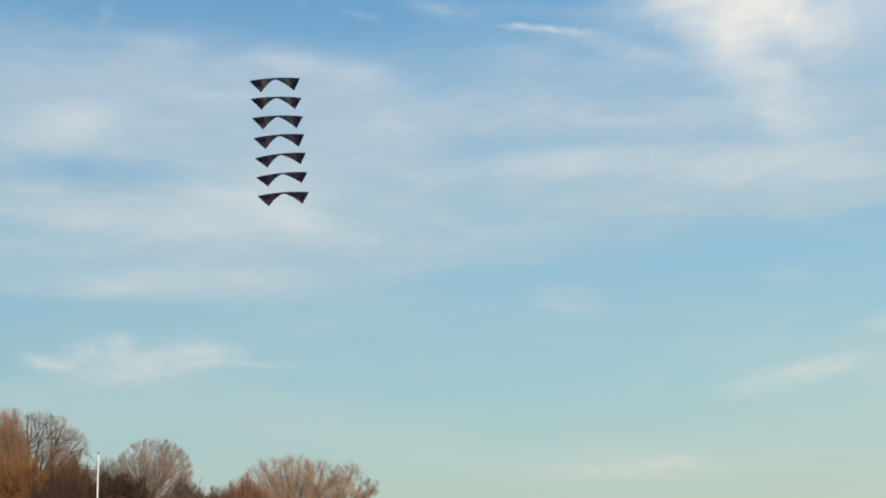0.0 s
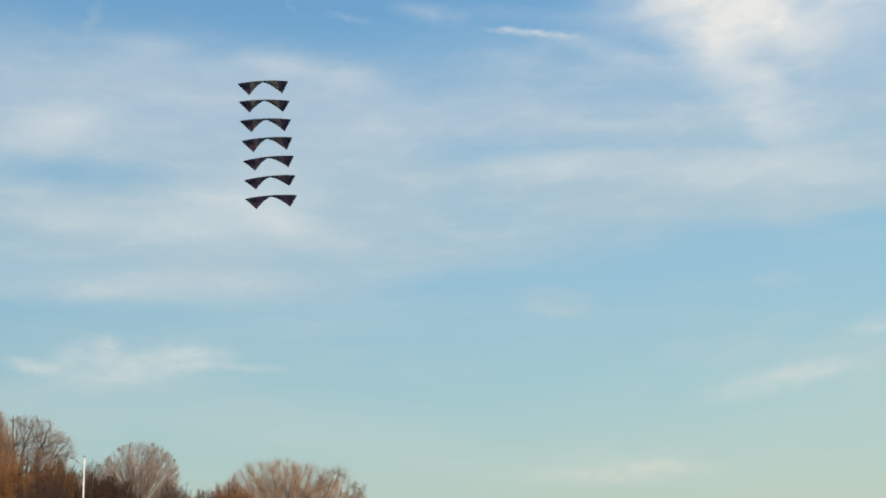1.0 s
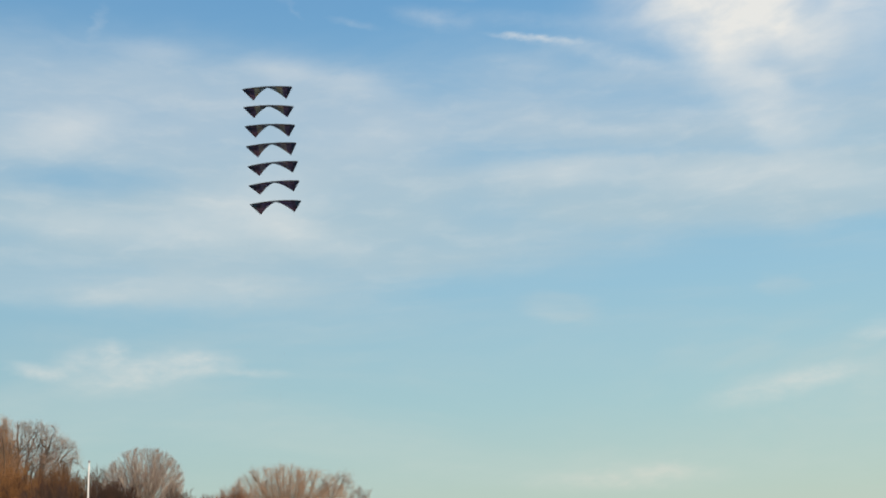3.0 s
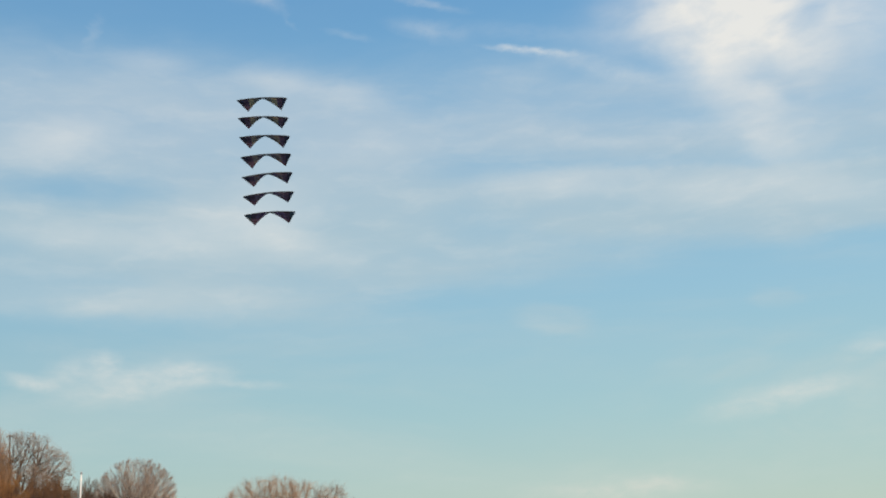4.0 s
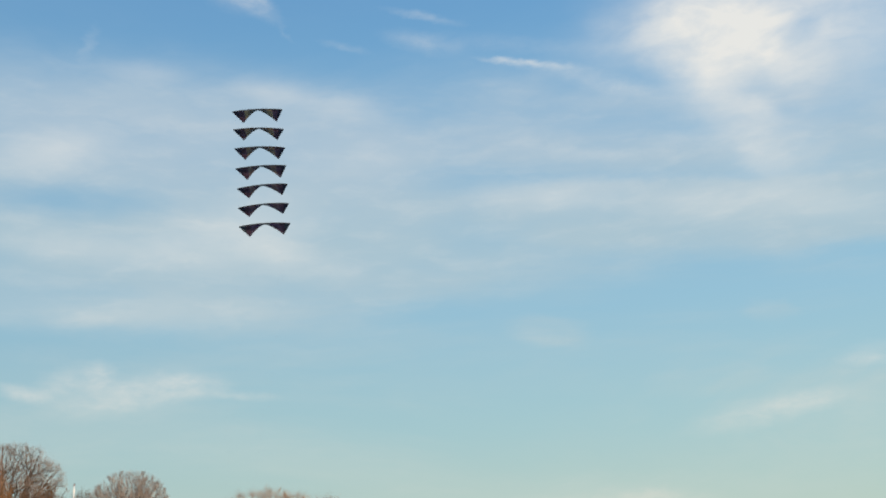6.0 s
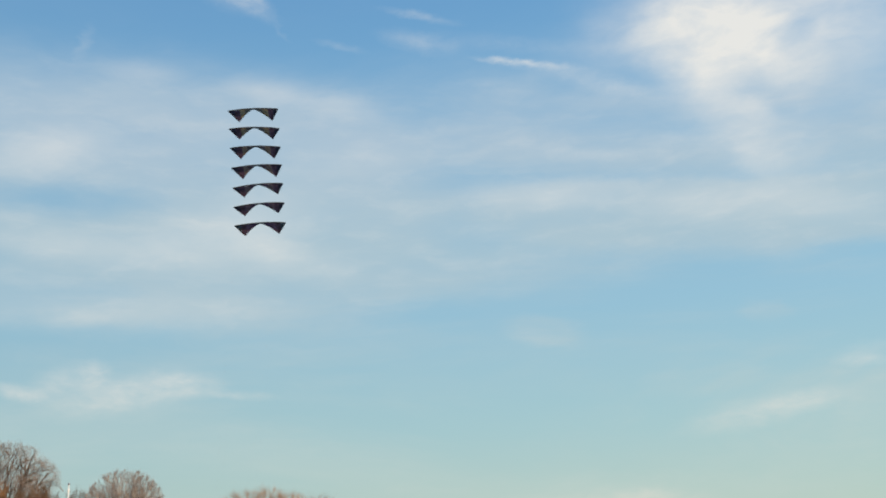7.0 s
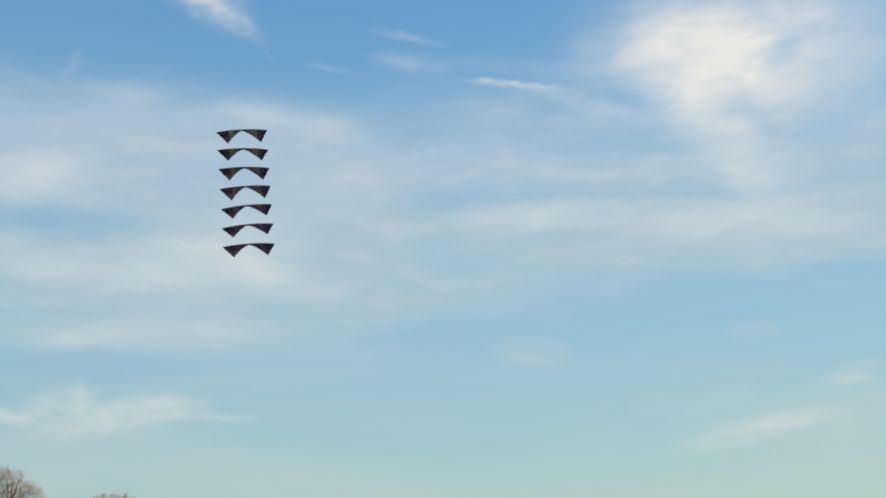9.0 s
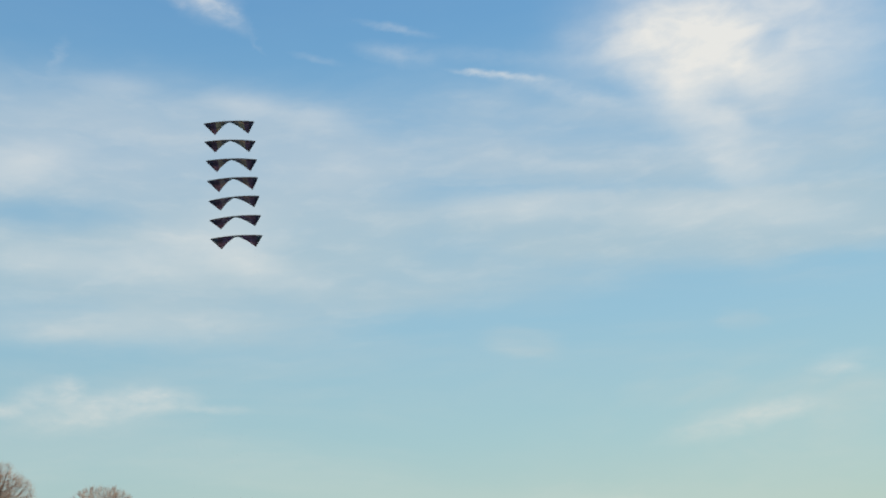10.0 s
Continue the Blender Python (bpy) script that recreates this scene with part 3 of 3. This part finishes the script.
def kite(label, place, turn, cloths):
    thing = tagged(new("stunt_kite"), label, "kite", "stack of seven kites")
    for sgn in (-1, 1):
        for a, b, cloth in zip((0.0, 0.20, 0.42, 0.66, 0.90), (0.20, 0.42, 0.66, 0.90, SPAN - 0.004), cloths):
            panel("sail_panel", sgn * a, sgn * b, cloth, thing)
        v, f = [], []
        c = sail_point(sgn * CORNER, 1)
        tube(v, f, [sail_point(sgn * CORNER, 0) + Vector((0, 0.02, 0.02)), c + Vector((0, 0.02, -0.03))], [0.006, 0.005], 6)
        mesh_object("strut", v, f, CARBON, thing, "black carbon upright rod")
        v, f = [], []
        tube(v, f, [sail_point(sgn * (CORNER + (SPAN - CORNER) * i / 5 - (0.004 if i == 5 else 0)), 1) for i in range(6)], [0.012] * 6, 4)
        mesh_object("edge_binding", v, f, SLEEVE, thing, "black edge tape")
        v, f = [], []
        tube(v, f, [sail_point(sgn * CORNER * i / 8, 1) for i in range(9)], [0.010] * 9, 4)
        mesh_object("edge_binding", v, f, SLEEVE, thing, "black edge tape")
    v, f = [], []
    tube(v, f, [sail_point(-SPAN + 2 * SPAN * i / 16, 0) + Vector((0, 0, 0.008)) for i in range(17)], [0.018] + [0.022] * 15 + [0.018], 8)
    mesh_object("leading_edge", v, f, SLEEVE, thing, "black leading edge sleeve", smooth=True)
    thing.matrix_world = place @ turn
    return thing


cloth_mesh = fabric("dark_green_mesh_cloth", (0.105, 0.12, 0.125), 0.5)
cloth_black = fabric("black_ripstop", (0.055, 0.05, 0.08), 0.4)
cloth_slate = fabric("slate_ripstop", (0.08, 0.10, 0.12), 0.4)
KITE_LABELS = ("black stunt kite with olive yellow inner panels", "black stunt kite with ochre inner panels",
               "black stunt kite with orange inner panels", "black stunt kite with red-orange inner panels",
               "black stunt kite with dark red inner panels", "black stunt kite with deep red inner panels",
               "black stunt kite with slate and crimson panels")
kites = []
for i, kite_label in enumerate(KITE_LABELS):
    q = i / 6
    inner = fabric("inner_panel_cloth", (0.18 - 0.04 * q, 0.15 - 0.08 * q, 0.12 + 0.01 * q), 0.55)
    middle = fabric("middle_panel_cloth", (0.36 - 0.20 * q, 0.25 - 0.16 * q, 0.14 - 0.01 * q), 0.55)
    outer = fabric("outer_panel_cloth", (0.14, 0.075, 0.10), 0.5)
    at = pose(-7.53 + 0.26 * q, 48.0 + 0.45 * q, 23.05 - 5.55 * q)
    swing = pose(0, 0, 0, 70 + 3 * math.sin(i * 1.7), -1.0 + 2.2 * math.sin(i * 0.9 + 0.4), 2.0 * math.sin(i * 1.3))
    kites.append(kite(kite_label, at, swing, (cloth_mesh, inner, middle, outer, cloth_slate if i == 6 else cloth_black)))

# four thin lines run through the stack and down to the field
for lx, ls in ((-1.10, 0.0), (1.10, 0.0), (-CORNER, 1.0), (CORNER, 1.0)):
    pts = [k.matrix_world @ sail_point(lx, ls) for k in kites]
    v, f = [], []
    tube(v, f, pts + [Vector((-3.0 + lx * 0.2, 16.0 - ls * 0.3, 0.0))], [0.0002] * 8, 3)
    tagged(mesh_object("kite_line", v, f, LINE), "thin grey line through the stacked kites to the field", "kite line", "kite lines")
